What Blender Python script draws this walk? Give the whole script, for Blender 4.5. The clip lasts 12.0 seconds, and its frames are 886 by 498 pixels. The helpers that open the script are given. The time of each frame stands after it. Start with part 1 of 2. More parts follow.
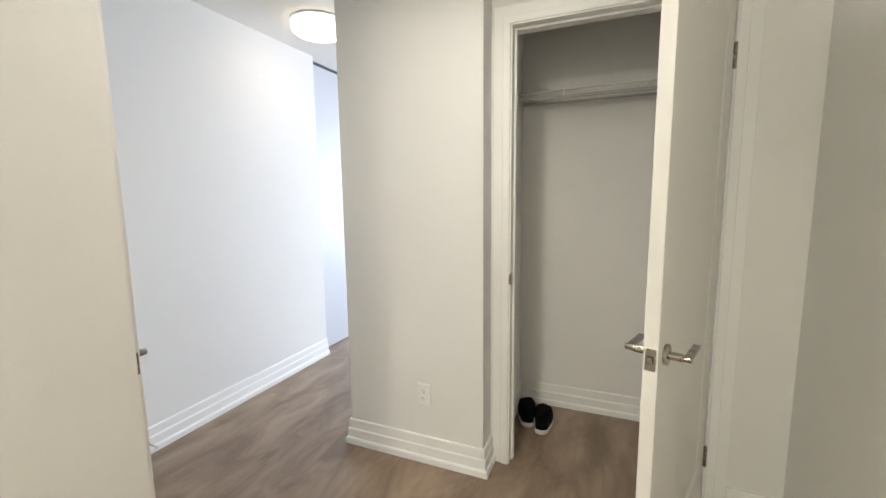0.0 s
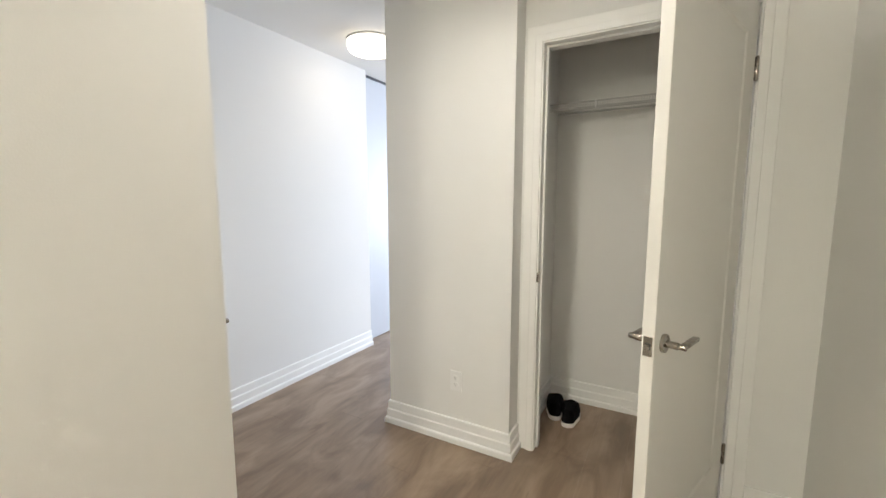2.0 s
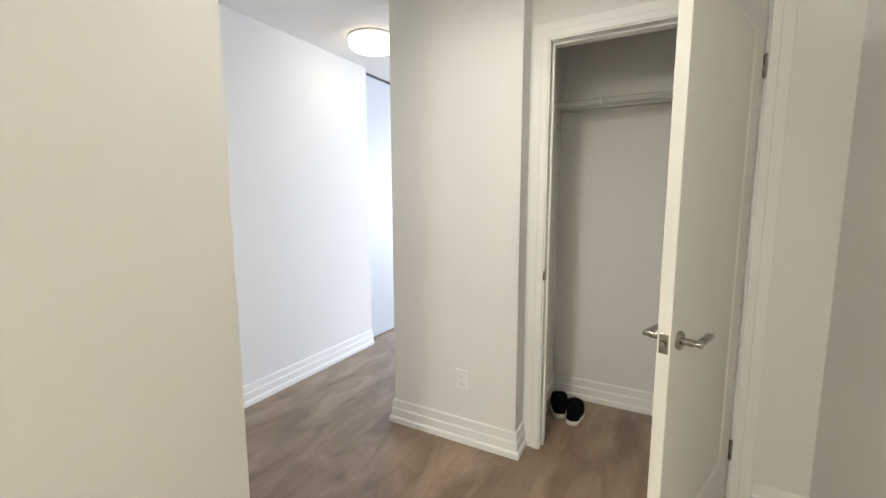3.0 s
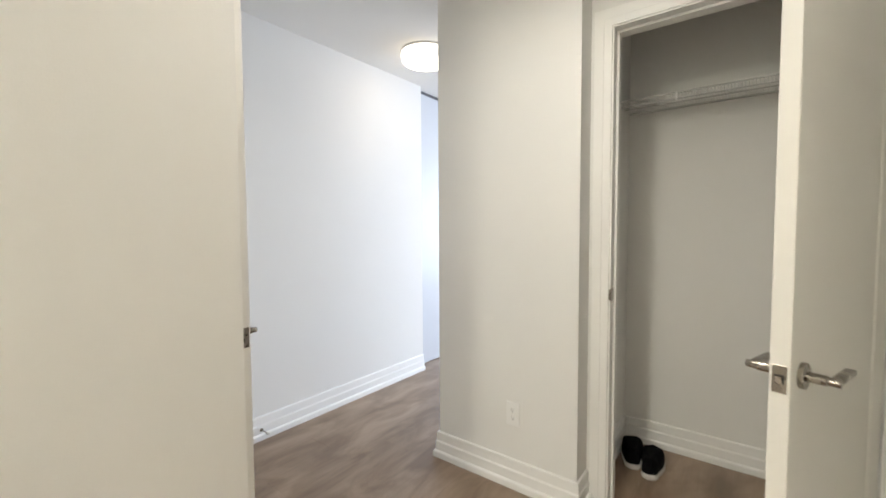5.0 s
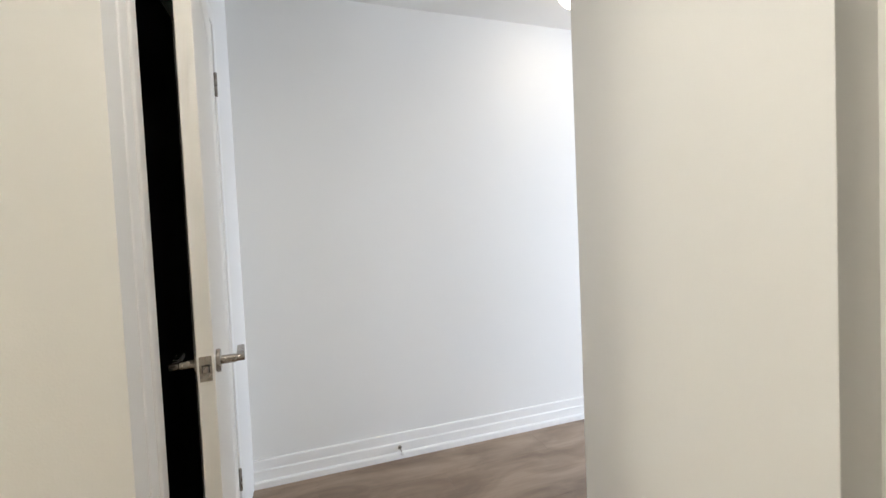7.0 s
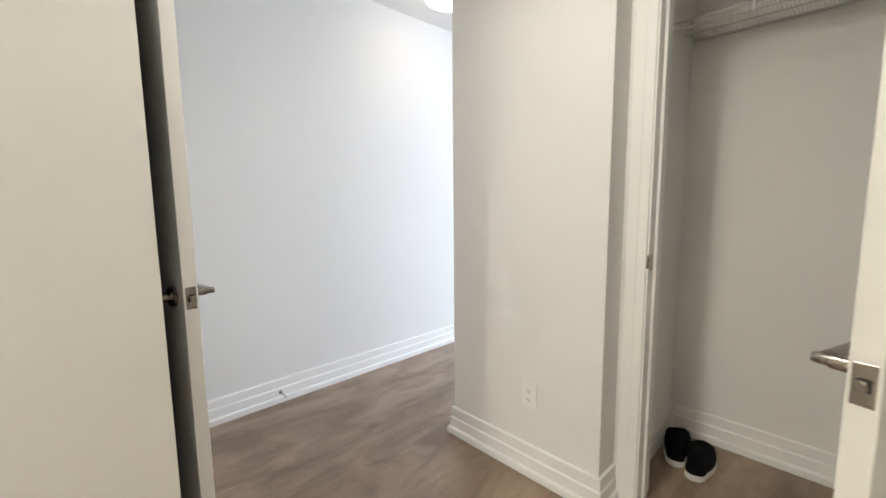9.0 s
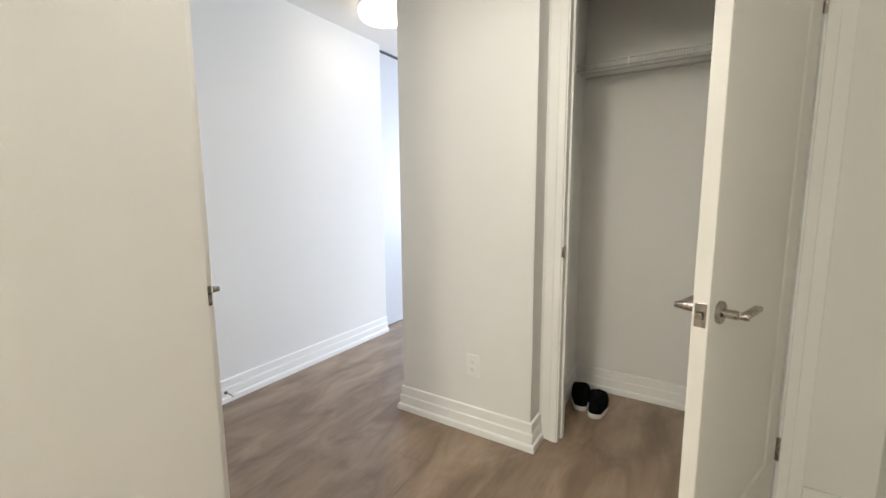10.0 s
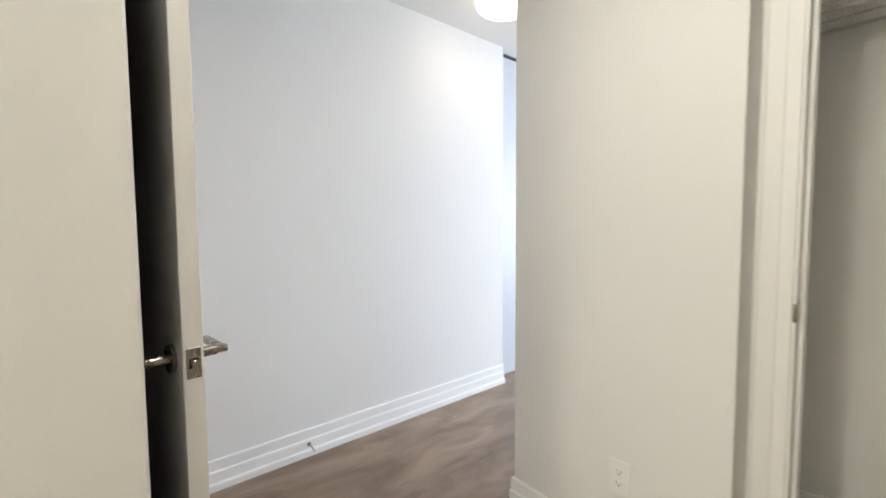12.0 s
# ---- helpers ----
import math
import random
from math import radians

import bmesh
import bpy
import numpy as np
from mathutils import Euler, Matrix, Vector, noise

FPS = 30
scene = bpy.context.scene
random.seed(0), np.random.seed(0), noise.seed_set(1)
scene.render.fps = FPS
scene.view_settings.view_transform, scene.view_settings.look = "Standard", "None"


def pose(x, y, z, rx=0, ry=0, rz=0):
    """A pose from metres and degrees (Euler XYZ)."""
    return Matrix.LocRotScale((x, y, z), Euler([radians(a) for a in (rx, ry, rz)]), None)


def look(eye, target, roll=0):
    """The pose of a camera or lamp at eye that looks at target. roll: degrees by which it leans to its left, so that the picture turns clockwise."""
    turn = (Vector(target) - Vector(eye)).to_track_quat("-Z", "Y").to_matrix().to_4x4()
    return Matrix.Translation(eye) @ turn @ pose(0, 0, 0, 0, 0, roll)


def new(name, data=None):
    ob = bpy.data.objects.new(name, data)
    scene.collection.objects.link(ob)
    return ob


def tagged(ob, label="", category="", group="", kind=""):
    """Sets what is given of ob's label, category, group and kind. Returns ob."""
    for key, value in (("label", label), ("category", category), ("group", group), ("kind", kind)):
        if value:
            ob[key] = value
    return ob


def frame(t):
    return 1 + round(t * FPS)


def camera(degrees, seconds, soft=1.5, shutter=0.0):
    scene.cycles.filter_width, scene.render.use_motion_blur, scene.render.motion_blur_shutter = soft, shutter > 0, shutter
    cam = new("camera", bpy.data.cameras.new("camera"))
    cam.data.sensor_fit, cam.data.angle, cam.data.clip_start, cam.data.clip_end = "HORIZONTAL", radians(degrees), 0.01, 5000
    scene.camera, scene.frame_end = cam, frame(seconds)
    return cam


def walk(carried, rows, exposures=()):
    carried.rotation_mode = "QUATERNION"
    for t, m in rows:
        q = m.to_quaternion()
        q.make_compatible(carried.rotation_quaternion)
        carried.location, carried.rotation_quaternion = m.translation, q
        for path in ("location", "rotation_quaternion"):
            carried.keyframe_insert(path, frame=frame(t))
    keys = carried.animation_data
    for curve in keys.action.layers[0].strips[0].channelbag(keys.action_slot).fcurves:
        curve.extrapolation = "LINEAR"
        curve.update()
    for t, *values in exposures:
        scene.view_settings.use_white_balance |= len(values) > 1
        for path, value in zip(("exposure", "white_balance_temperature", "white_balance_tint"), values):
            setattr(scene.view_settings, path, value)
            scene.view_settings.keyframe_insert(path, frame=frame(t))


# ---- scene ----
cam = camera(94.8, 12.0, soft=1.45, shutter=0.3)
PATH = [
    (0, (0.125, 0.02, 1.339), (-0.642, 1.849, 1.083), -0.7),
    (0.5, (0.214, -0.048, 1.339), (-0.634, 1.744, 1.079), -0.4),
    (1, (0.236, -0.12, 1.342), (-0.659, 1.652, 1.096), 0.1),
    (1.5, (0.241, -0.136, 1.341), (-0.699, 1.612, 1.098), 0.3),
    (2, (0.258, -0.13, 1.337), (-0.71, 1.604, 1.099), -0.0),
    (2.5, (0.234, -0.149, 1.342), (-0.709, 1.597, 1.098), -0.1),
    (4.5, (0.16, -0.144, 1.264), (-0.881, 1.548, 1.039), 0.1),
    (5, (0.175, 0.053, 1.238), (-1.039, 1.64, 1.138), -0.3),
    (5.5, (0.165, 0.288, 1.2), (-1.16, 1.783, 1.301), -1.5),
    (6, (0.078, 0.606, 1.203), (-1.497, 1.839, 1.23), -1.7),
    (6.5, (0.042, 0.81, 1.211), (-1.811, 1.56, 1.168), -2.2),
    (6.7, (0.053, 0.863, 1.213), (-1.859, 1.446, 1.152), -2.7),
    (8.3, (0.106, 0.627, 1.157), (-1.518, 1.781, 0.977), -0.8),
    (8.5, (0.121, 0.568, 1.155), (-1.451, 1.787, 0.954), -0.6),
    (9, (0.208, 0.377, 1.172), (-1.224, 1.753, 0.933), -0.6),
    (9.5, (0.229, 0.235, 1.209), (-1.013, 1.784, 0.97), -0.6),
    (10, (0.204, 0.014, 1.212), (-0.849, 1.694, 0.95), -0.4),
    (10.5, (0.192, -0.042, 1.191), (-0.759, 1.691, 0.891), -0.1),
    (11, (0.157, 0.066, 1.178), (-0.847, 1.765, 0.853), -0.3),
    (11.5, (0.069, 0.308, 1.204), (-1.218, 1.817, 0.948), -0.6),
    (12, (-0.093, 0.499, 1.187), (-1.629, 1.774, 1.065), -0.4),
]
walk(cam, [(t, look(eye, target, roll)) for t, eye, target, roll in PATH])

# ---- world, window light, exposure ----
SUN_EL, SUN_ROT = radians(35), radians(200)
world = bpy.data.worlds.new("sky")
scene.world = world
world.use_nodes = True
wn = world.node_tree.nodes
sky = wn.new("ShaderNodeTexSky")
sky.sky_type, sky.sun_disc, sky.sun_elevation, sky.sun_rotation = "NISHITA", False, SUN_EL, SUN_ROT
wn["Background"].inputs["Strength"].default_value = 0.12
world.node_tree.links.new(sky.outputs["Color"], wn["Background"].inputs["Color"])

sun = new("sun", bpy.data.lights.new("sun", "SUN"))
sun.data.energy, sun.data.angle, sun.data.color = 2.0, radians(0.5), (1.0, 0.95, 0.88)
sun.matrix_world = look((4, -8, 8), (0, 0, 0))

WINDOW = (-0.95, 1.75, 0.35, 2.25)      # x0, x1, z0, z1 in the far wall of the living room
FAR_Y = 7.2
sky_light = new("window_daylight", bpy.data.lights.new("window_daylight", "AREA"))
sky_light.data.shape, sky_light.data.size, sky_light.data.size_y = "RECTANGLE", 2.6, 1.8
sky_light.data.energy, sky_light.data.color = 285, (0.70, 0.81, 1.0)
sky_light.matrix_world = look((0.4, FAR_Y + 0.02, 1.3), (0.4, 0.0, 1.1))

HALL_LAMP, ENTRY_LAMP, FILL_LAMP = 7.0, 99.0, 132.0
HALL_RIM = 3.0
LAMP_TINT, HALL_TINT, FILL_TINT = (1.0, 0.945, 0.865, 1), (1.0, 0.87, 0.70, 1), (1.0, 0.975, 0.845, 1)
scene.view_settings.exposure = 0.20


# ---- materials ----
def material(name, colour, rough=0.5, metal=0.0, vary=0.04, scale=2.0, bump=0.0, bump_scale=300.0, spec=0.5):
    m = bpy.data.materials.new(name)
    m.use_nodes = True
    n, l = m.node_tree.nodes, m.node_tree.links
    p = n["Principled BSDF"]
    p.inputs["Roughness"].default_value, p.inputs["Metallic"].default_value = rough, metal
    p.inputs["Specular IOR Level"].default_value = spec
    co = n.new("ShaderNodeTexCoord")
    big = n.new("ShaderNodeTexNoise")
    big.inputs["Scale"].default_value, big.inputs["Detail"].default_value = scale, 5
    l.new(co.outputs["Object"], big.inputs["Vector"])
    ramp = n.new("ShaderNodeMixRGB")
    ramp.inputs[1].default_value = (*[c * (1 - vary) for c in colour], 1)
    ramp.inputs[2].default_value = (*[min(1, c * (1 + vary)) for c in colour], 1)
    l.new(big.outputs["Fac"], ramp.inputs[0])
    l.new(ramp.outputs[0], p.inputs["Base Color"])
    rr = n.new("ShaderNodeMapRange")
    rr.inputs["To Min"].default_value, rr.inputs["To Max"].default_value = max(0.02, rough - 0.07), min(1, rough + 0.07)
    l.new(big.outputs["Fac"], rr.inputs["Value"])
    l.new(rr.outputs["Result"], p.inputs["Roughness"])
    if bump:
        fine = n.new("ShaderNodeTexNoise")
        fine.inputs["Scale"].default_value, fine.inputs["Detail"].default_value = bump_scale, 3
        l.new(co.outputs["Object"], fine.inputs["Vector"])
        b = n.new("ShaderNodeBump")
        b.inputs["Strength"].default_value, b.inputs["Distance"].default_value = bump, 0.001
        l.new(fine.outputs["Fac"], b.inputs["Height"])
        l.new(b.outputs["Normal"], p.inputs["Normal"])
    return m


PAINT = material("wall_paint", (0.815, 0.805, 0.776), 0.75, spec=0.3, vary=0.025, scale=1.3, bump=0.25, bump_scale=220)
CEILING = material("ceiling_paint", (0.83, 0.82, 0.79), 0.85, vary=0.03, scale=2, bump=0.35, bump_scale=160)
TRIM = material("trim_paint", (0.875, 0.866, 0.84), 0.46, vary=0.02, scale=4, bump=0.06, bump_scale=90)
DOOR = material("door_paint", (0.84, 0.82, 0.775), 0.46, vary=0.02, scale=3, bump=0.10, bump_scale=140)
NICKEL = material("satin_nickel", (0.37, 0.335, 0.295), 0.27, metal=1.0, vary=0.08, scale=40, bump=0.05, bump_scale=900)
NICKEL_DARK = material("latch_hollow", (0.03, 0.028, 0.025), 0.5, vary=0.1, scale=60)
PLASTIC = material("outlet_plastic", (0.865, 0.86, 0.84), 0.30, vary=0.015, scale=12)
SLOT = material("outlet_slot", (0.03, 0.03, 0.03), 0.6, vary=0.1, scale=30)
CLOTH = material("black_knit", (0.006, 0.006, 0.007), 0.95, spec=0.05, vary=0.4, scale=90, bump=0.8, bump_scale=700)
SOLE = material("white_rubber", (0.72, 0.70, 0.66), 0.55, vary=0.07, scale=35, bump=0.2, bump_scale=300)
LINER = material("shoe_lining", (0.008, 0.008, 0.008), 0.95, spec=0.1, vary=0.2, scale=80)
WIRE = material("white_coated_wire", (0.52, 0.51, 0.49), 0.35, vary=0.03, scale=20)
TRACK = material("dark_anodised_track", (0.10, 0.10, 0.105), 0.45, metal=0.5, vary=0.1, scale=20)
PANEL = material("sliding_panel_laminate", (0.54, 0.56, 0.595), 0.42, vary=0.015, scale=1.5, bump=0.03, bump_scale=60)
# near-black in place of missing light, for the room behind the ajar door
PAINTED_DARK = material("painted_room_darkness", (0.016, 0.016, 0.018), 0.8, vary=0.05, scale=1.5, bump=0.2, bump_scale=200)
SUBFLOOR = material("subfloor", (0.10, 0.085, 0.07), 0.8, vary=0.1, scale=8)


def lamp_material(name, strength, tint):
    m = bpy.data.materials.new(name)
    m.use_nodes = True
    p = m.node_tree.nodes["Principled BSDF"]
    p.inputs["Base Color"].default_value = (0.9, 0.88, 0.84, 1)
    p.inputs["Emission Color"].default_value = tint
    p.inputs["Emission Strength"].default_value = strength
    return m


def glass_material():
    m = bpy.data.materials.new("window_glass")
    m.use_nodes = True
    p = m.node_tree.nodes["Principled BSDF"]
    p.inputs["Base Color"].default_value = (1, 1, 1, 1)
    p.inputs["Transmission Weight"].default_value, p.inputs["Roughness"].default_value, p.inputs["IOR"].default_value = 1, 0.0, 1.45
    return m


def plank_material():
    """Grey-brown oak-look vinyl plank: long grain, cloudy darker patches, knots, tone by plank."""
    m = bpy.data.materials.new("oak_vinyl_plank")
    m.use_nodes = True
    n, l = m.node_tree.nodes, m.node_tree.links
    p = n["Principled BSDF"]
    p.inputs["Specular IOR Level"].default_value = 0.75
    co, info = n.new("ShaderNodeTexCoord"), n.new("ShaderNodeObjectInfo")
    shift = n.new("ShaderNodeCombineXYZ")
    mul = n.new("ShaderNodeMath")
    mul.operation = "MULTIPLY"
    mul.inputs[1].default_value = 37.0
    l.new(info.outputs["Random"], mul.inputs[0])
    for i in range(3):
        l.new(mul.outputs[0], shift.inputs[i])
    add = n.new("ShaderNodeVectorMath")
    l.new(co.outputs["Object"], add.inputs[0])
    l.new(shift.outputs[0], add.inputs[1])

    def noise_at(stretch, scale, detail, distort):
        mp = n.new("ShaderNodeMapping")
        mp.inputs["Scale"].default_value = stretch
        l.new(add.outputs[0], mp.inputs["Vector"])
        t = n.new("ShaderNodeTexNoise")
        t.inputs["Scale"].default_value, t.inputs["Detail"].default_value, t.inputs["Distortion"].default_value = scale, detail, distort
        l.new(mp.outputs[0], t.inputs["Vector"])
        return t.outputs["Fac"]

    geo, wide = n.new("ShaderNodeNewGeometry"), n.new("ShaderNodeMapping")
    wide.inputs["Scale"].default_value = (1.0, 0.40, 1)
    wide.inputs["Rotation"].default_value = (0, 0, radians(6))
    l.new(geo.outputs["Position"], wide.inputs["Vector"])
    patch = n.new("ShaderNodeTexNoise")
    patch.inputs["Scale"].default_value, patch.inputs["Detail"].default_value, patch.inputs["Distortion"].default_value = 6.2, 5, 0.9
    l.new(wide.outputs[0], patch.inputs["Vector"])
    cloud = patch.outputs["Fac"]
    grain = noise_at((1.0, 0.045, 1), 75, 6, 0.3)
    spot, cell = n.new("ShaderNodeMapping"), n.new("ShaderNodeTexVoronoi")
    spot.inputs["Scale"].default_value = (1.0, 0.55, 1)
    l.new(add.outputs[0], spot.inputs["Vector"])
    cell.inputs["Scale"].default_value = 2.6
    l.new(spot.outputs[0], cell.inputs["Vector"])
    knot = cell.outputs["Distance"]

    def mix(kind, fac, a, b):
        x = n.new("ShaderNodeMixRGB")
        x.blend_type = kind
        for k, v in ((0, fac), (1, a), (2, b)):
            if isinstance(v, (int, float)):
                x.inputs[k].default_value = v
            elif isinstance(v, tuple):
                x.inputs[k].default_value = (*v, 1)
            else:
                l.new(v, x.inputs[k])
        return x.outputs[0]

    def ramp(fac, lo, hi):
        r = n.new("ShaderNodeMapRange")
        r.inputs["From Min"].default_value, r.inputs["From Max"].default_value = lo, hi
        l.new(fac, r.inputs["Value"])
        return r.outputs["Result"]

    base = mix("MIX", ramp(cloud, 0.35, 0.66), (0.192, 0.128, 0.083), (0.362, 0.262, 0.182))
    streak = noise_at((1.0, 0.16, 1), 16, 4, 1.2)
    base = mix("MULTIPLY", 0.38, base, mix("MIX", ramp(streak, 0.32, 0.68), (0.72, 0.69, 0.66), (1.18, 1.18, 1.18)))
    base = mix("MULTIPLY", 0.22, base, mix("MIX", ramp(grain, 0.3, 0.7), (0.62, 0.60, 0.58), (1.15, 1.15, 1.15)))
    base = mix("MULTIPLY", ramp(knot, 0.075, 0.02), base, (0.58, 0.53, 0.48))
    tone = n.new("ShaderNodeMapRange")
    tone.inputs["To Min"].default_value, tone.inputs["To Max"].default_value = 0.97, 1.03
    l.new(info.outputs["Random"], tone.inputs["Value"])
    hs = n.new("ShaderNodeHueSaturation")
    l.new(tone.outputs["Result"], hs.inputs["Value"])
    l.new(base, hs.inputs["Color"])
    l.new(hs.outputs["Color"], p.inputs["Base Color"])
    r = n.new("ShaderNodeMapRange")
    r.inputs["To Min"].default_value, r.inputs["To Max"].default_value = 0.34, 0.46
    l.new(grain, r.inputs["Value"])
    l.new(r.outputs["Result"], p.inputs["Roughness"])
    b = n.new("ShaderNodeBump")
    b.inputs["Strength"].default_value, b.inputs["Distance"].default_value = 0.25, 0.0006
    l.new(grain, b.inputs["Height"])
    l.new(b.outputs["Normal"], p.inputs["Normal"])
    return m


LIT, LIT_ENTRY = lamp_material("lit_diffuser", HALL_LAMP, HALL_TINT), lamp_material("bright_lit_diffuser", ENTRY_LAMP, LAMP_TINT)
LIT_RIM = lamp_material("dim_lit_diffuser", HALL_RIM, HALL_TINT)
# glow of the added fill light at the entry end
LIT_FILL = lamp_material("added_fill_diffuser", FILL_LAMP, FILL_TINT)
GLASS, PLANK = glass_material(), plank_material()


# ---- mesh helpers ----
def box(bm, x0, x1, y0, y1, z0, z1, bevel=0.0, seg=2):
    made = bmesh.ops.create_cube(bm, size=1.0)
    vs = made["verts"]
    for v in vs:
        v.co = ((x0 + x1) / 2 + v.co.x * (x1 - x0), (y0 + y1) / 2 + v.co.y * (y1 - y0), (z0 + z1) / 2 + v.co.z * (z1 - z0))
    if bevel:
        es = {e for v in vs for e in v.link_edges}
        bmesh.ops.bevel(bm, geom=list(es), offset=bevel, segments=seg, affect="EDGES", profile=0.5)
    return bm


def boxes(*rows, bevel=0.0):
    bm = bmesh.new()
    for r in rows:
        box(bm, *r, bevel=bevel)
    return bm


def lathe(profile, seg=32, axis="z"):
    """Turned shape from (radius, height) pairs."""
    bm = bmesh.new()
    rings = []
    for r, h in profile:
        if r < 1e-6:
            rings.append([bm.verts.new((0, 0, h))])
        else:
            rings.append([bm.verts.new((r * math.cos(2 * math.pi * k / seg), r * math.sin(2 * math.pi * k / seg), h)) for k in range(seg)])
    for a, b in zip(rings, rings[1:]):
        for k in range(seg):
            j = (k + 1) % seg
            if len(a) == 1 and len(b) == 1:
                continue
            if len(a) == 1:
                bm.faces.new((a[0], b[k], b[j]))
            elif len(b) == 1:
                bm.faces.new((a[k], a[j], b[0]))
            else:
                bm.faces.new((a[k], a[j], b[j], b[k]))
    bmesh.ops.recalc_face_normals(bm, faces=bm.faces[:])
    turn = {"z": Matrix(), "y": pose(0, 0, 0, -90), "x": pose(0, 0, 0, 0, 90)}[axis]
    bm.transform(turn)
    return bm


def sweep(profile, path):
    """A moulding: profile of (outward, up) pairs carried along a plan line with mitred corners; outward is to the right of the line."""
    bm = bmesh.new()
    pts = [Vector((x, y)) for x, y in path]
    rows = []
    for i, p in enumerate(pts):
        a = (pts[i] - pts[i - 1]).normalized() if i else None
        b = (pts[i + 1] - pts[i]).normalized() if i + 1 < len(pts) else None
        na = Vector((a.y, -a.x)) if a else None
        nb = Vector((b.y, -b.x)) if b else None
        if na and nb:
            m = (na + nb).normalized()
            m = m / m.dot(na)
        else:
            m = na or nb
        rows.append([bm.verts.new((p.x + m.x * u, p.y + m.y * u, z)) for u, z in profile])
    for r, s in zip(rows, rows[1:]):
        for k in range(len(profile)):
            j = (k + 1) % len(profile)
            bm.faces.new((r[k], r[j], s[j], s[k]))
    bm.faces.new(rows[0])
    bm.faces.new(rows[-1])
    bmesh.ops.recalc_face_normals(bm, faces=bm.faces[:])
    return bm


def mesh_of(name, bm, mat, smooth=False):
    me = bpy.data.meshes.new(name)
    bm.to_mesh(me)
    bm.free()
    me.materials.append(mat)
    if smooth:
        for p in me.polygons:
            p.use_smooth = True
        me.set_sharp_from_angle(angle=radians(38))
    return me


def part(name, bm, mat, parent, label="", at=None, smooth=False):
    ob = new(name, mesh_of(name, bm, mat, smooth))
    ob.parent = parent
    if at is not None:
        ob.matrix_basis = at
    return tagged(ob, label)


def thing(name, at, label, category, group="", kind=""):
    ob = new(name)
    ob.matrix_basis = at
    ob.empty_display_size = 0.1
    return tagged(ob, label, category, group, kind)


def structure(name, bm, mat, label, category, smooth=False):
    return tagged(new(name, mesh_of(name, bm, mat, smooth)), label, category, kind="structure")


# ---- the plan ----
H = 2.45                                   # ceiling
XL, XC, XR = -2.12, -0.795, 0.785           # hall's far-left wall, corner of the entry's left wall, entry's right wall
YD = 0.53                                  # wall with the ajar door
PX0, PX1, PY = -1.163, -0.41, 1.765        # shaft that stands out beside the closet
YC, YB = 1.89, 2.58                        # closet front wall, closet back wall
YE = 2.755                                 # end of the hall's far-left wall
BACK, T = -2.4, 0.12
SHAFT_END = 2.72
OX0, OX1, OZ = -0.315, 0.513, 2.080        # clear closet opening
DX0, DX1 = -1.725, -0.942                  # clear opening of the ajar door
J = 0.02                                   # jamb board

wall_left = structure("wall_left", boxes((XL - T, XL, BACK, YE, 0, H)), PAINT, "smooth white painted hallway wall", "wall")
structure("wall_entry", boxes((XC - T, XC, BACK, YD - T, 0, H)), PAINT, "cream white painted entry wall", "wall")
structure("wall_door", boxes((XL, DX0 - J, YD - T, YD, 0, H), (DX1 + J, XC, YD - T, YD, 0, H),
                             (DX0 - J, DX1 + J, YD - T, YD, 2.064 + J, H)), PAINT, "white painted wall around an ajar door", "wall")
structure("wall_back", boxes((XL - T, XR + T, BACK - T, BACK, 0, H)), PAINT, "plain white painted entry end wall", "wall")
structure("wall_right", boxes((XR, XR + T, BACK, SHAFT_END, 0, H)), PAINT, "off-white painted entry wall", "wall")
structure("wall_closet", boxes((PX1, OX0 - J, YC, YC + T, 0, H), (OX1 + J, XR, YC, YC + T, 0, H),
                               (OX0 - J, OX1 + J, YC, YC + T, OZ + J, H)), PAINT, "white painted wall around the closet opening", "wall")
structure("wall_shaft", boxes((PX0, PX1, PY, SHAFT_END, 0, H), bevel=0.002), PAINT, "white painted wall pier with a duct shaft", "wall")
structure("wall_closet_back", boxes((PX1, XR, YB, SHAFT_END, 0, H)), PAINT, "white painted closet back wall", "wall")

RB = YD - T
UX0, UX1 = XL, XC - T                       # unlit utility room behind the ajar door
# added linings: the room's lack of light is painted on as near-black
for name, size in (("wall_shade_lining_left", (UX0, UX0 + 0.01, BACK, RB - 0.014, 0, H)), ("wall_shade_lining_right", (UX1 - 0.01, UX1, BACK, RB - 0.014, 0, H)),
                   ("wall_shade_lining_back", (UX0 + 0.01, UX1 - 0.01, BACK, BACK + 0.01, 0, H))):
    structure(name, boxes(size), PAINTED_DARK, "utility room wall lining with the darkness painted in", "wall")
structure("ceiling_shade_lining", boxes((UX0 + 0.01, UX1 - 0.01, BACK + 0.01, RB - 0.014, H - 0.01, H)), PAINTED_DARK, "utility room ceiling lining with the darkness painted in", "ceiling")
structure("floor_shade_lining", boxes((UX0 + 0.01, UX1 - 0.01, BACK + 0.01, RB - 0.014, 0.002, 0.008)), PAINTED_DARK, "utility room floor lining with the darkness painted in", "floor")

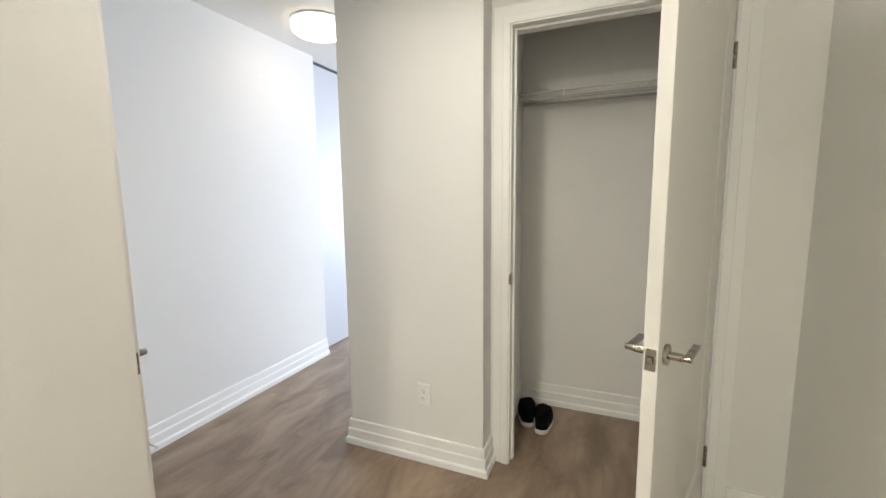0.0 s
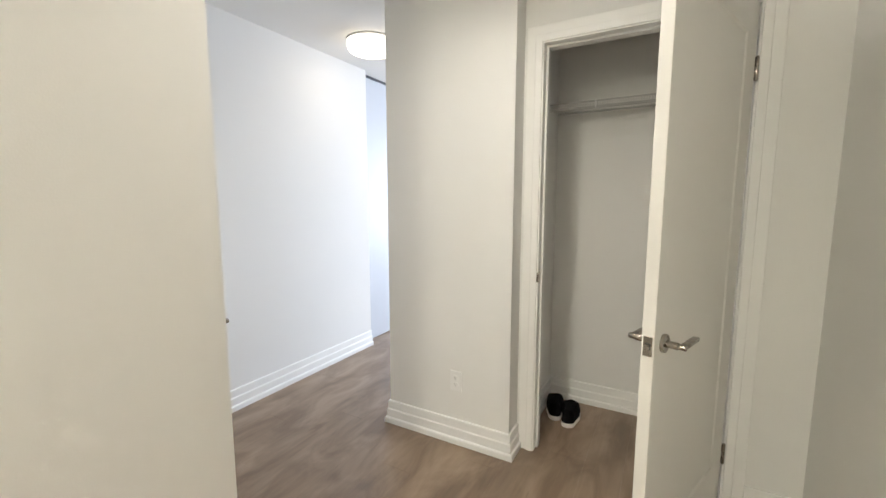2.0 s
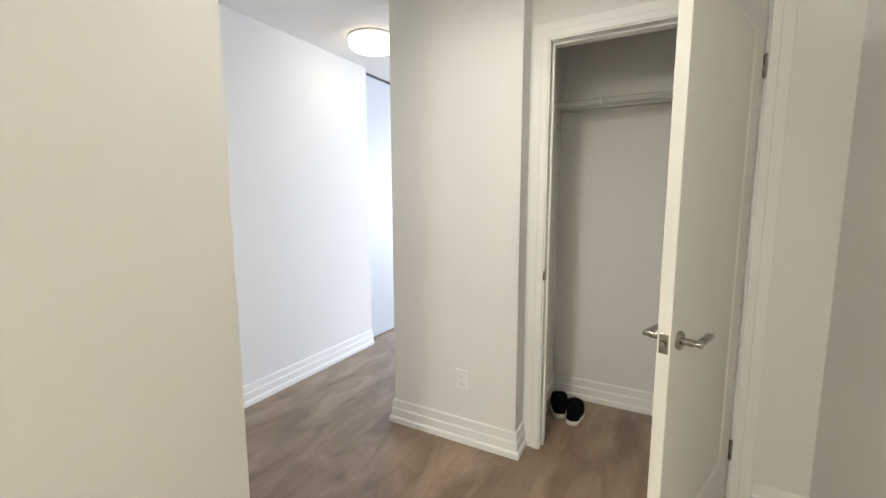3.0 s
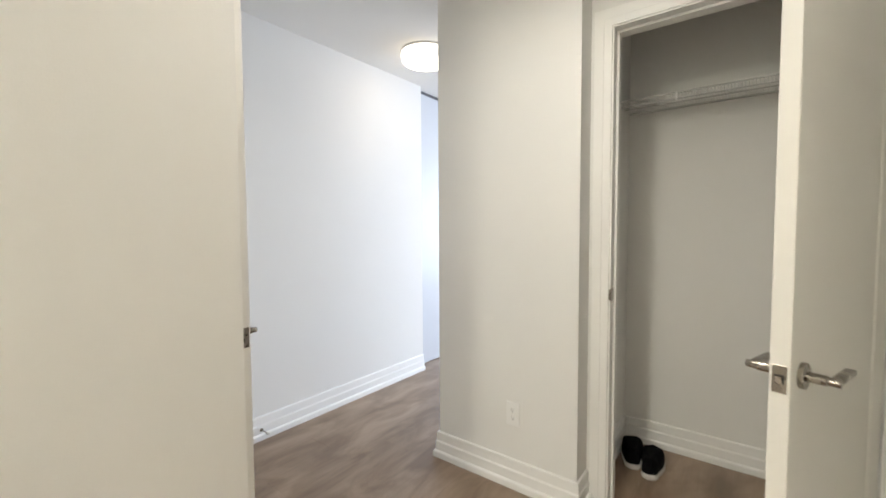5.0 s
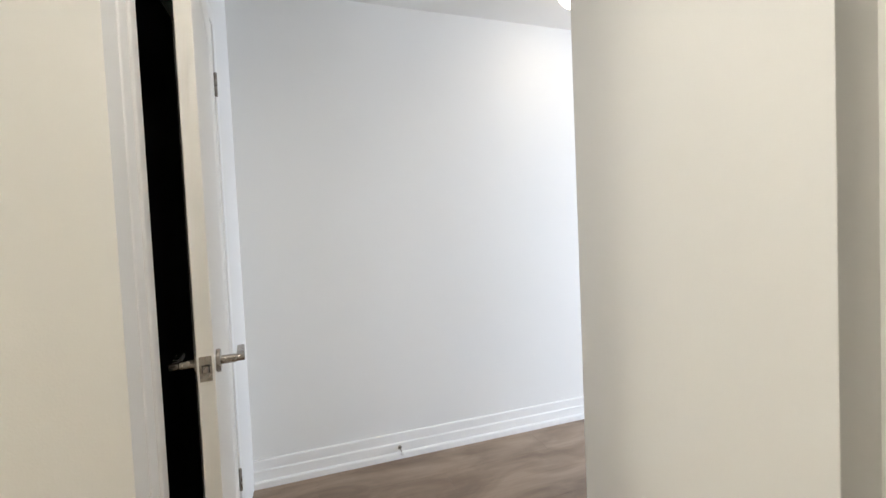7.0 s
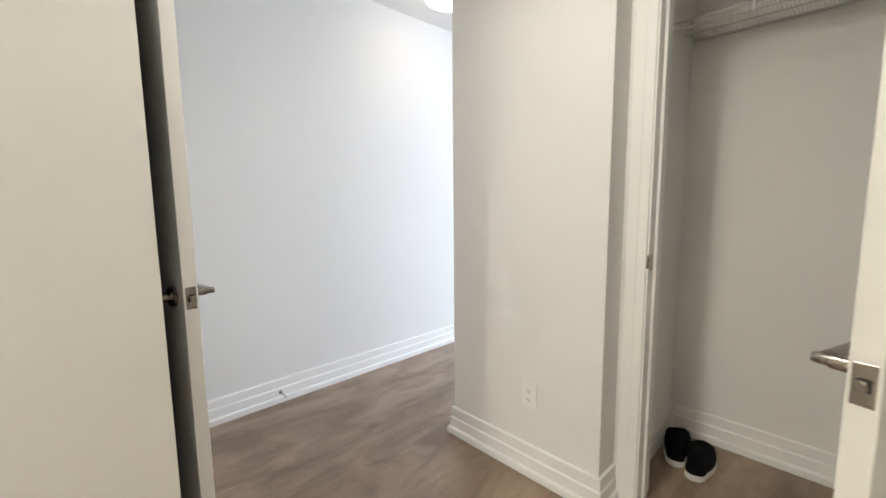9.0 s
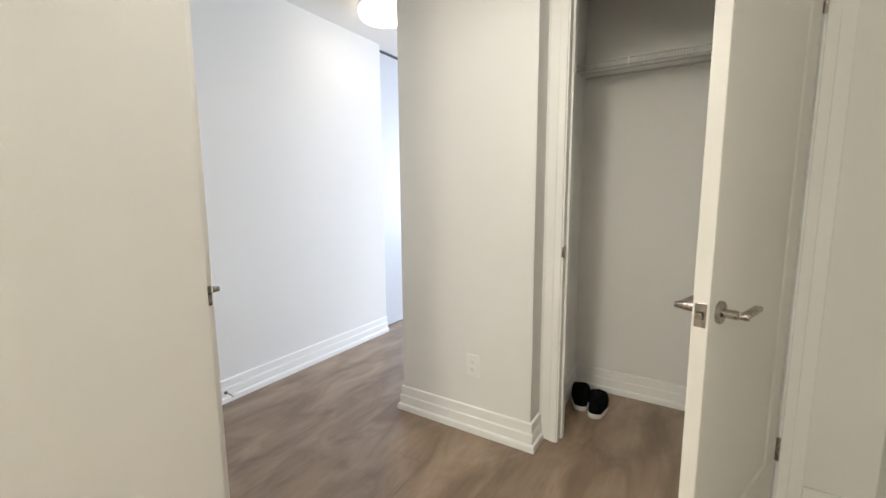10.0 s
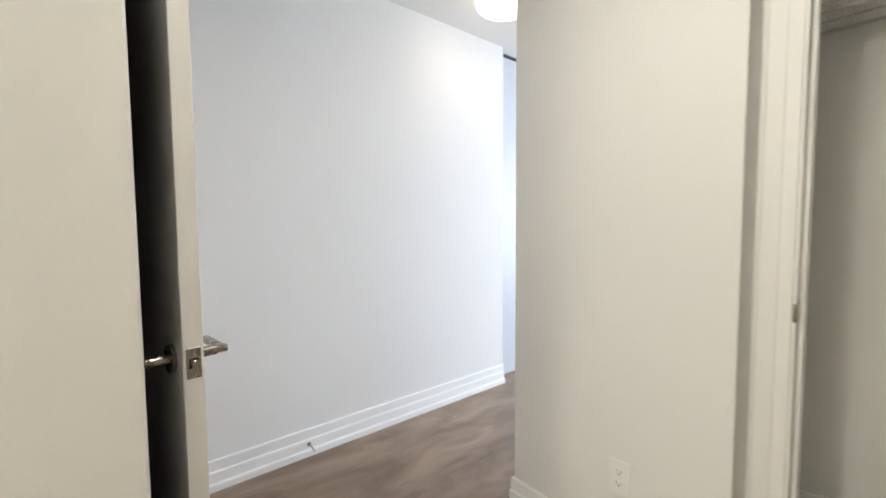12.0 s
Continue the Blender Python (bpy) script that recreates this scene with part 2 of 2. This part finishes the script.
# living room past the hall, which lets the daylight in
LX = 2.4
structure("wall_living_side", boxes((XR + T, LX, SHAFT_END - T, SHAFT_END, 0, H)), PAINT, "plain white painted living room wall", "wall")
structure("wall_living_right", boxes((LX, LX + T, SHAFT_END - T, FAR_Y + T, 0, H)), PAINT, "plain white painted living room wall", "wall")
structure("wall_living_left", boxes((-2.32, -2.22, YE, FAR_Y + T, 0, H)), PAINT, "white wall behind the sliding panel", "wall")
wx0, wx1, wz0, wz1 = WINDOW
structure("wall_living_far", boxes((-2.22, wx0, FAR_Y, FAR_Y + T, 0, H), (wx1, LX, FAR_Y, FAR_Y + T, 0, H),
                                   (wx0, wx1, FAR_Y, FAR_Y + T, 0, wz0), (wx0, wx1, FAR_Y, FAR_Y + T, wz1, H)), PAINT,
          "white wall around the living room window", "wall")
window = thing("window_1", pose((wx0 + wx1) / 2, FAR_Y + 0.06, wz0), "large window with white frame", "window", kind="structure")
ww, wh = wx1 - wx0, wz1 - wz0
part("window_frame", boxes((-ww / 2, -ww / 2 + 0.05, -0.03, 0.03, 0, wh), (ww / 2 - 0.05, ww / 2, -0.03, 0.03, 0, wh), (-0.025, 0.025, -0.03, 0.03, 0.05, wh - 0.05),
                           (-ww / 2 + 0.05, ww / 2 - 0.05, -0.03, 0.03, 0, 0.05), (-ww / 2 + 0.05, ww / 2 - 0.05, -0.03, 0.03, wh - 0.05, wh)), TRIM, window)
for s in (-1, 1):
    pane = part("pane", boxes((min(s * 0.025, s * (ww / 2 - 0.05)), max(s * 0.025, s * (ww / 2 - 0.05)), -0.004, 0.004, 0.05, wh - 0.05)), GLASS, window)
    pane.visible_shadow = False

structure("ceiling", boxes((XL - T - 0.1, XR + T, BACK - T, SHAFT_END - T, H, H + 0.15), (XL - T - 0.1, LX + T, SHAFT_END - T, FAR_Y + T, H, H + 0.15)), CEILING, "flat white painted ceiling", "ceiling")
floor = structure("floor", boxes((XL - T - 0.1, XR + T, BACK - T, SHAFT_END - T, -0.16, -0.006), (XL - T - 0.1, LX + T, SHAFT_END - T, FAR_Y + T, -0.16, -0.006)), SUBFLOOR, "grey-brown wood-look plank floor", "floor")
structure("ground", boxes((-60, 60, -60, 60, -9.2, -9.0)), SUBFLOOR, "ground far below outside", "ground")

# ---- mouldings ----
BASE = [(0, 0.0), (0.0275, 0.0), (0.0275, 0.024), (0.0268, 0.0285), (0.0245, 0.0325), (0.0205, 0.0350), (0.0165, 0.0358), (0.0162, 0.037), (0.0162, 0.079), (0.0154, 0.0820), (0.0130, 0.0845), (0.0108, 0.0870), (0.0106, 0.089), (0.0106, 0.130), (0.0086, 0.1345), (0, 0.136)]


def baseboard(path, label="white stepped baseboard along the wall"):
    return structure("baseboard", sweep(BASE, path), TRIM, label, "baseboard")


CW, BAND, CT = 0.076, 0.034, 0.0035        # casing: width, inner band, thickness
baseboard([(XL, YD + 0.001), (XL, YE)], "white stepped hallway baseboard with door stop")
baseboard([(PX0, SHAFT_END), (PX0, PY), (PX1, PY), (PX1, YC - 0.001)], "white stepped baseboard around the pier")
baseboard([(OX1 + 0.007 + CW, YC), (XR, YC), (XR, BACK)])
baseboard([(XR, BACK), (XC, BACK), (XC, YD), (DX1 + 0.007 + CW, YD)])
baseboard([(PX1, YC + T), (PX1, YB), (XR, YB), (XR, YC + T)], "white stepped closet baseboard")


def casing(parent, x0, x1, top, y, out):
    """Two-step door casing round an opening in a wall at y: a proud inner band and a thinner outer board; out is the side that it faces."""

    def board(points, thick):
        """A flat mitred board from its outline in the wall's plane."""
        bm = bmesh.new()
        back = [bm.verts.new((x, y, z)) for x, z in points]
        front = [bm.verts.new((x, y + out * thick, z)) for x, z in points]
        bm.faces.new(back)
        bm.faces.new(front)
        for k in range(4):
            j = (k + 1) % 4
            bm.faces.new((back[k], back[j], front[j], front[k]))
        bmesh.ops.recalc_face_normals(bm, faces=bm.faces[:])
        edges = [e for e in bm.edges if all(v in front for v in e.verts) and (e.verts[0].co - e.verts[1].co).length > 0.3]
        bmesh.ops.bevel(bm, geom=edges, offset=0.003, segments=3, affect="EDGES", profile=0.5)
        return bm
    for a, b, thick, leg, head in ((0.007, 0.007 + BAND, CT + 0.0055, "inner_casing_leg", "inner_casing_head"), (0.007 + BAND, 0.007 + CW, CT, "casing_leg", "casing_head")):
        part(leg, board([(x0 - b, 0), (x0 - a, 0), (x0 - a, top + a), (x0 - b, top + b)], thick), TRIM, parent)
        part(leg, board([(x1 + a, 0), (x1 + b, 0), (x1 + b, top + b), (x1 + a, top + a)], thick), TRIM, parent)
        part(head, board([(x0 - a, top + a), (x1 + a, top + a), (x1 + b, top + b), (x0 - b, top + b)], thick), TRIM, parent)


def door_frame(label, x0, x1, top, y, out, stop_at, strike_x):
    """Jambs, head, stops and casing of a doorway in a wall that runs along x; y is the face on the side to which the door swings."""
    fr = thing("door_frame", pose(0, 0, 0), label, "door frame", kind="structure")
    ya, yb = sorted((y + out * 0.002, y - out * (T + 0.002)))
    part("jamb", boxes((x0 - J, x0, ya, yb, 0, top + J), bevel=0.0012), TRIM, fr)
    part("jamb", boxes((x1, x1 + J, ya, yb, 0, top + J), bevel=0.0012), TRIM, fr)
    part("head_jamb", boxes((x0, x1, ya, yb, top, top + J), bevel=0.0012), TRIM, fr)
    sa, sb = sorted((y - out * stop_at, y - out * (stop_at + 0.034)))
    part("door_stop_strip", boxes((x0, x0 + 0.011, sa, sb, 0, top), bevel=0.002), TRIM, fr)
    part("door_stop_strip", boxes((x1 - 0.011, x1, sa, sb, 0, top), bevel=0.002), TRIM, fr)
    part("door_stop_strip", boxes((x0 + 0.011, x1 - 0.011, sa, sb, top - 0.011, top), bevel=0.002), TRIM, fr)
    casing(fr, x0, x1, top, y, out)
    casing(fr, x0, x1, top, y - out * T, -out)
    s = 1 if strike_x < (x0 + x1) / 2 else -1
    bm = bmesh.new()
    xa, xb = sorted((strike_x, strike_x + s * 0.0016))
    box(bm, xa, xb, y - out * 0.018 - 0.016, y - out * 0.018 + 0.016, 0.915, 0.977, bevel=0.0007, seg=1)
    xa, xb = sorted((strike_x - s * 0.0085, strike_x + s * 0.0016))
    ya, yb = sorted((y + out * 0.0022, y + out * 0.0042))
    box(bm, xa, xb, ya, yb, 0.922, 0.970, bevel=0.0007, seg=1)
    part("strike_plate", bm, NICKEL, fr, "satin nickel strike plate")
    return fr


door_frame("white painted closet door frame with flat casing", OX0, OX1, OZ, YC, -1, 0.040, OX0)
door_frame("white painted door frame beside the hallway corner", DX0, DX1, 2.064, YD, 1, 0.040, DX1)


# ---- doors ----
def slab(width, height, thick):
    """One-panel door leaf: x from the hinge to the latch, the hinge-side face at y = 0, body towards -y."""
    bm = bmesh.new()
    st, bot, top_r, rec = 0.128, 0.245, 0.13, 0.0045
    x0, x1, z0, z1 = st, width - st, bot, height - top_r
    w = 0.009
    for yf, s in ((0.0, -1), (-thick, 1)):
        def v(x, z, d):
            return bm.verts.new((x, yf + s * d, z))
        o = [v(0.0015, 0.0015, 0), v(width - 0.0015, 0.0015, 0), v(width - 0.0015, height - 0.0015, 0), v(0.0015, height - 0.0015, 0)]
        a = [v(x0, z0, 0), v(x1, z0, 0), v(x1, z1, 0), v(x0, z1, 0)]
        b = [v(x0 + w, z0 + w, rec), v(x1 - w, z0 + w, rec), v(x1 - w, z1 - w, rec), v(x0 + w, z1 - w, rec)]
        e = [v(0, 0, 0.0015), v(width, 0, 0.0015), v(width, height, 0.0015), v(0, height, 0.0015)]
        for k in range(4):
            j = (k + 1) % 4
            bm.faces.new((o[k], o[j], a[j], a[k]))
            bm.faces.new((a[k], a[j], b[j], b[k]))
            bm.faces.new((e[k], e[j], o[j], o[k]))
        if s == -1:
            first = e
        else:
            for k in range(4):
                j = (k + 1) % 4
                bm.faces.new((first[k], first[j], e[j], e[k]))
    bmesh.ops.recalc_face_normals(bm, faces=bm.faces[:])
    return bm


def door_panel(width, height, thick):
    st, bot, top_r, rec, w = 0.128, 0.245, 0.13, 0.0045, 0.009
    return boxes((st + w, width - st - w, -thick + rec, -rec, bot + w, height - top_r - w))


def lever_handle(parent, x, z, y, out, toward):
    """Round rose, straight neck and flat lever that points to the hinge; out is the side of the leaf."""
    rose = part("lever_handle", lathe([(0, 0.0), (0.027, 0.0), (0.0275, 0.002), (0.0275, 0.008), (0.026, 0.0095), (0, 0.0095)], 40), NICKEL, parent,
                "satin nickel lever handle", at=pose(x, y, z, -90 * out), smooth=True)
    part("neck", lathe([(0.0105, 0.008), (0.0105, 0.040), (0.0085, 0.0425), (0.0085, 0.060), (0.0075, 0.0615), (0, 0.0615)], 24), NICKEL, rose, smooth=True)
    bm = bmesh.new()
    xa, xb = sorted((-toward * 0.0075, toward * 0.112))
    box(bm, xa, xb, -0.006, 0.006, 0.0425, 0.0605, bevel=0.0022, seg=2)
    part("lever", bm, NICKEL, rose, smooth=True)
    return rose


def door(name, at, label, width, height):
    d = thing(name, at, label, "door", kind="structure")
    thick = 0.035
    leaf = part("door_leaf", slab(width - 0.007, height, thick), DOOR, d, at=pose(0.007, 0, 0.010))
    part("panel", door_panel(width - 0.007, height, thick), DOOR, leaf)
    hz = 0.932
    lever_handle(d, width - 0.062, hz, 0, 1, -1)
    lever_handle(d, width - 0.062, hz, -thick, -1, -1)
    bm = bmesh.new()
    box(bm, width, width + 0.0015, -thick / 2 - 0.0125, -thick / 2 + 0.0125, hz - 0.0285, hz + 0.0285, bevel=0.0006, seg=1)
    lp = part("latch_plate", bm, NICKEL, d, "satin nickel latch plate")
    part("latch_hole", boxes((width + 0.0015, width + 0.002, -thick / 2 - 0.008, -thick / 2 + 0.008, hz - 0.009, hz + 0.009)), NICKEL_DARK, lp)
    bm = bmesh.new()
    box(bm, width + 0.001, width + 0.010, -thick / 2 - 0.0055, -thick / 2 + 0.0055, hz - 0.0075, hz + 0.0075, bevel=0.002)
    part("latch_bolt", bm, NICKEL, lp)
    for z in (0.262, 1.835):
        bm = lathe([(0, -0.047), (0.0045, -0.046), (0.0055, -0.044), (0.0055, 0.044), (0.0045, 0.046), (0, 0.047)], 16)
        h = part("hinge", bm, NICKEL, d, "satin nickel butt hinge", at=pose(-0.002, 0.006, z), smooth=True)
        part("hinge_leaf", boxes((0.0005, 0.0018, -0.034, -0.004, -0.0445, 0.0445), bevel=0.0004), NICKEL, h)
    return d


# the closet door stands open, the hallway door is ajar
HINGE_C = (0.505, 1.870)
LATCH_C = (0.2205, 1.102)
open_angle = math.degrees(math.atan2(LATCH_C[1] - HINGE_C[1], LATCH_C[0] - HINGE_C[0]))
closet_door = door("door_1", pose(HINGE_C[0], HINGE_C[1], 0, 0, 0, open_angle + 1.28), "white one-panel closet door standing open", 0.816, 2.058)
hall_door = door("door_2", pose(DX0 + 0.002, YD + 0.004, 0, 0, 0, 7.5), "white one-panel door left ajar", 0.764, 2.042)


# ---- sliding panel at the end of the hall ----
sp = thing("sliding_door", pose(-2.20, YE, 0), "white sliding door panel in a dark top track", "sliding door")
part("panel", boxes((-0.035, 0, 0.004, 1.25, 0.006, H - 0.021), bevel=0.002), PANEL, sp)
part("panel", boxes((-0.035, 0, 1.254, 2.5, 0.006, H - 0.021), bevel=0.002), PANEL, sp)
part("top_track", boxes((-0.038, 0.006, 0.0, 2.55, H - 0.018, H - 0.001)), TRACK, sp, "dark metal top track")

# ---- ceiling lights ----
def ceiling_light(at, label, lit, lit_rim):
    c = thing("ceiling_light", at, label, "ceiling light", group="flush drum ceiling lights")
    ring = [(0, 0), (0.170, 0), (0.172, -0.004), (0.172, -0.009), (0.169, -0.012), (0, -0.012)]
    rim = [(0.166, -0.0125), (0.167, -0.044), (0.161, -0.062), (0.1475, -0.0737)]
    dome = [(0.147, -0.074), (0.120, -0.081), (0.06, -0.085), (0, -0.086)]
    part("base_ring", lathe(ring, 64), PLASTIC, c, smooth=True)
    part("diffuser_rim", lathe(rim, 64), lit_rim, c, "softly glowing white diffuser rim", smooth=True)
    part("diffuser", lathe(dome, 64), lit, c, "glowing white diffuser", smooth=True)
    return c


def disc_light(at, label, lit):
    """Flush round light: a white ring with a flat diffuser set up inside it."""
    c = thing("ceiling_light", at, label, "ceiling light")
    part("trim_ring", lathe([(0.100, -0.004), (0.100, -0.037), (0.103, -0.040), (0.117, -0.038), (0.124, -0.032), (0.125, 0), (0, 0), (0, -0.004), (0.100, -0.004)], 64), PLASTIC, c, smooth=True)
    part("diffuser", lathe([(0, -0.0045), (0.0995, -0.0045), (0.0995, -0.0105), (0, -0.0105)], 64), lit, c, "glowing flat diffuser", smooth=True)
    return c


ceiling_light(pose(-1.655, 2.26, H - 0.001), "lit white flush drum light on hallway ceiling", LIT, LIT_RIM)
disc_light(pose(-0.34, 0.97, H - 0.001), "lit round light with a deep white ring on entry ceiling", LIT_ENTRY)
# unseen fill light, added to brighten the right wall and open door
ceiling_light(pose(-0.50, -2.05, H - 0.001), "added unseen drum light that fills the entry", LIT_FILL, LIT_FILL)


# ---- outlet on the pier ----
def outlet(at):
    o = thing("outlet", at, "white duplex wall outlet on the pier", "outlet")
    bm = bmesh.new()
    box(bm, -0.035, 0.035, -0.0070, 0, -0.057, 0.057, bevel=0.0025)
    part("cover_plate", bm, PLASTIC, o)
    for s in (-1, 1):
        bm = lathe([(0.0, 0.0), (0.0168, 0.0), (0.0172, 0.0004), (0.0172, 0.002), (0, 0.002)], 28)
        for v in bm.verts:
            v.co.y = max(-0.0135, min(0.0135, v.co.y))
        rc = part("receptacle", bm, PLASTIC, o, at=pose(0, -0.0066, s * 0.0195, 90))
        for x, w, h in ((-0.0063, 0.0016, 0.009), (0.0063, 0.0016, 0.0075)):
            part("slot", boxes((x - w / 2, x + w / 2, 0.003 - h / 2, 0.003 + h / 2, 0.0019, 0.0022)), SLOT, rc)
        part("slot", boxes((-0.0022, 0.0022, -0.0092, -0.0052, 0.0019, 0.0022)), SLOT, rc)
    part("screw", lathe([(0, 0), (0.003, 0), (0.0028, 0.001), (0, 0.0013)], 14), PLASTIC, o, at=pose(0, -0.0069, 0, 90), smooth=True)


outlet(pose(-0.717, PY, 0.355))

# ---- door stop on the hallway baseboard ----
ds = thing("door_stop", pose(XL + 0.0155, 1.262, 0.060), "small nickel door stop with pale tip on baseboard", "door stop")
part("foot", lathe([(0, 0), (0.011, 0), (0.011, 0.003), (0.006, 0.006), (0, 0.006)], 20), NICKEL, ds, at=pose(0, 0, 0, 0, 90), smooth=True)
part("rod", lathe([(0.0038, 0.004), (0.0038, 0.070), (0, 0.070)], 14), NICKEL, ds, at=pose(0, 0, 0, 0, 90), smooth=True)
part("tip", lathe([(0, 0.066), (0.0075, 0.066), (0.0085, 0.069), (0.0085, 0.078), (0.0065, 0.082), (0, 0.083)], 18), SOLE, ds, "pale rubber tip", at=pose(0, 0, 0, 0, 90), smooth=True)


# ---- closet: wire shelf, shoes ----
def rod_mesh(a, b, r, seg=8):
    a, b = Vector(a), Vector(b)
    bm = lathe([(0, 0), (r, 0), (r, (b - a).length), (0, (b - a).length)], seg)
    bm.transform(Matrix.Translation(a) @ (b - a).to_track_quat("Z", "Y").to_matrix().to_4x4())
    return bm


SZ, SF = 1.880, 2.30
shelf = thing("wire_shelf", pose(0, 0, 0), "white coated wire shelf across the closet", "shelf")
sx0, sx1 = PX1 + 0.004, XR - 0.004
for name, y, z, r in (("front_bar", SF, SZ, 0.0042), ("lip_bar", SF - 0.004, SZ - 0.030, 0.0042), ("middle_bar", SF + 0.15, SZ - 0.006, 0.0042), ("back_bar", YB - 0.014, SZ - 0.003, 0.0060)):
    part(name, rod_mesh((sx0, y, z), (sx1, y, z), r), WIRE, shelf, smooth=True)
wire_data = None
x = sx0 + 0.012
while x < sx1:
    if wire_data is None:
        w = part("wire", rod_mesh((0, SF, 0.0035), (0, YB - 0.008, 0.0035), 0.0013, 6), WIRE, shelf, at=pose(x, 0, SZ))
        drop = rod_mesh((0, SF - 0.003, 0.004), (0, SF - 0.006, -0.032), 0.0013, 6)
        wire_data, drop_data = w.data, mesh_of("lip_wire", drop, WIRE)
    else:
        w = new("wire", wire_data)
        w.parent, w.matrix_basis = shelf, pose(x, 0, SZ)
    d = new("lip_wire", drop_data)
    d.parent, d.matrix_basis = shelf, pose(x, 0, SZ)
    x += 0.0127
for bx in (-0.138, 0.42):
    part("clip", boxes((bx - 0.003, bx + 0.003, SF - 0.010, SF + 0.004, SZ - 0.036, SZ + 0.004), bevel=0.001), PLASTIC, shelf)


def shoe(at, label, side):
    """Low slip-on sneaker; the heel is at the origin and the toe lies towards +y."""
    s = thing("shoe", at, label, "shoe", group="pair of black sneakers")
    L = 0.27

    def half(u):
        toe = 1 - max(0.0, (u - 0.80) / 0.20) ** 2.6
        heel = 1 - max(0.0, (0.12 - u) / 0.12) ** 2.4
        w = 0.037 + 0.017 * math.sin(min(1, max(0, (u - 0.15) / 0.75)) * math.pi) ** 1.2
        return max(0.002, w * math.sqrt(max(0, toe)) * math.sqrt(max(0, heel)))

    def bend(u):
        return side * 0.010 * math.sin(u * math.pi)

    seg, ring = 22, 20

    def loft(levels, close_bottom=True, close_top=True):
        bm = bmesh.new()
        us = [0.5 - 0.5 * math.cos(math.pi * k / seg) for k in range(seg + 1)]
        rows = []
        for inset, zf in levels:
            left = [(bend(u) - max(0.001, half(u) - inset), 0.02 * inset + u * L, zf(u)) for u in us]
            right = [(bend(u) + max(0.001, half(u) - inset), 0.02 * inset + u * L, zf(u)) for u in us]
            rows.append([bm.verts.new(p) for p in left + right[::-1]])
        for a, b in zip(rows, rows[1:]):
            for k in range(len(a)):
                j = (k + 1) % len(a)
                bm.faces.new((a[k], a[j], b[j], b[k]))
        if close_bottom:
            bm.faces.new(rows[0])
        if close_top:
            bm.faces.new(rows[-1])
        bmesh.ops.recalc_face_normals(bm, faces=bm.faces[:])
        return bm

    def lift(u):
        return 0.012 * max(0, (u - 0.8) / 0.2) ** 2
    part("sole", loft([(0.003, lambda u: lift(u)), (-0.001, lambda u: 0.004 + lift(u)), (-0.002, lambda u: 0.014 + lift(u)), (-0.001, lambda u: 0.026 + lift(u) * 0.6), (0.003, lambda u: 0.028 + lift(u) * 0.6)]),
         SOLE, s, "white rubber sole", smooth=True)

    def top(u):
        if u < 0.50:
            return 0.108 - 0.014 * math.sin(u / 0.50 * math.pi)
        return 0.108 - 0.056 * ((u - 0.50) / 0.50) ** 0.85
    levels = []
    for f, inset in ((0.0, 0.001), (0.25, 0.000), (0.5, 0.002), (0.75, 0.006), (0.92, 0.012), (1.0, 0.020)):
        levels.append((inset, lambda u, f=f: 0.027 + (top(u) - 0.027) * f))
    part("upper", loft(levels), CLOTH, s, "black knit fabric upper", smooth=True)
    bm = bmesh.new()
    box(bm, -0.016, 0.016, 0.03, 0.125, 0.085, 0.0985, bevel=0.006)
    part("lining", bm, LINER, s)
    bm = bmesh.new()
    box(bm, -0.012, 0.012, -0.002, 0.004, 0.060, 0.112, bevel=0.002)
    part("heel_tab", bm, CLOTH, s)
    for k in range(4):
        y = 0.142 + 0.019 * k
        z = top(y / L) + 0.001
        part("lace", rod_mesh((bend(y / L) - 0.020, y, z - 0.003), (bend(y / L) + 0.020, y + 0.004, z - 0.003), 0.0028), CLOTH, s, smooth=True)
    return s


shoe(pose(-0.290, 2.250, 0.0, 0, 0, 9), "black knit sneaker with white sole in closet", -1)
shoe(pose(-0.208, 2.203, 0.0, 0, 0, 6), "black knit sneaker with white sole in closet", 1)

# ---- floor planks ----
PW, PL, GAP = 0.182, 1.22, 0.0004


def plank_mesh(w, l):
    bm = bmesh.new()
    c = 0.0003
    lo = [bm.verts.new(p) for p in ((0, 0, -0.006), (w, 0, -0.006), (w, l, -0.006), (0, l, -0.006))]
    mid = [bm.verts.new(p) for p in ((0, 0, -c), (w, 0, -c), (w, l, -c), (0, l, -c))]
    hi = [bm.verts.new(p) for p in ((c, c, 0), (w - c, c, 0), (w - c, l - c, 0), (c, l - c, 0))]
    for a, b in ((lo, mid), (mid, hi)):
        for k in range(4):
            j = (k + 1) % 4
            bm.faces.new((a[k], a[j], b[j], b[k]))
    bm.faces.new(hi)
    return mesh_of("plank", bm, PLANK)


whole = plank_mesh(PW - GAP, PL - GAP)
rng = random.Random(7)
fx0, fx1, fy0, fy1 = XL - T, LX, BACK, FAR_Y
col, px = 0, fx0
while px < fx1:
    off = (col * 0.41 + rng.uniform(-0.08, 0.08)) % 1.0 * PL
    start = fy0 if px + PW < XR + T + 0.02 else SHAFT_END - T
    py = fy0 - off
    while py < fy1:
        a, b = max(py, start), min(py + PL, fy1)
        if b - a > 0.02:
            data = whole if b - a > PL - 1e-4 else plank_mesh(PW - GAP, b - a - GAP)
            ob = new("plank", data)
            ob.parent, ob.location = floor, (px, a, 0)
        py += PL
    px += PW
    col += 1
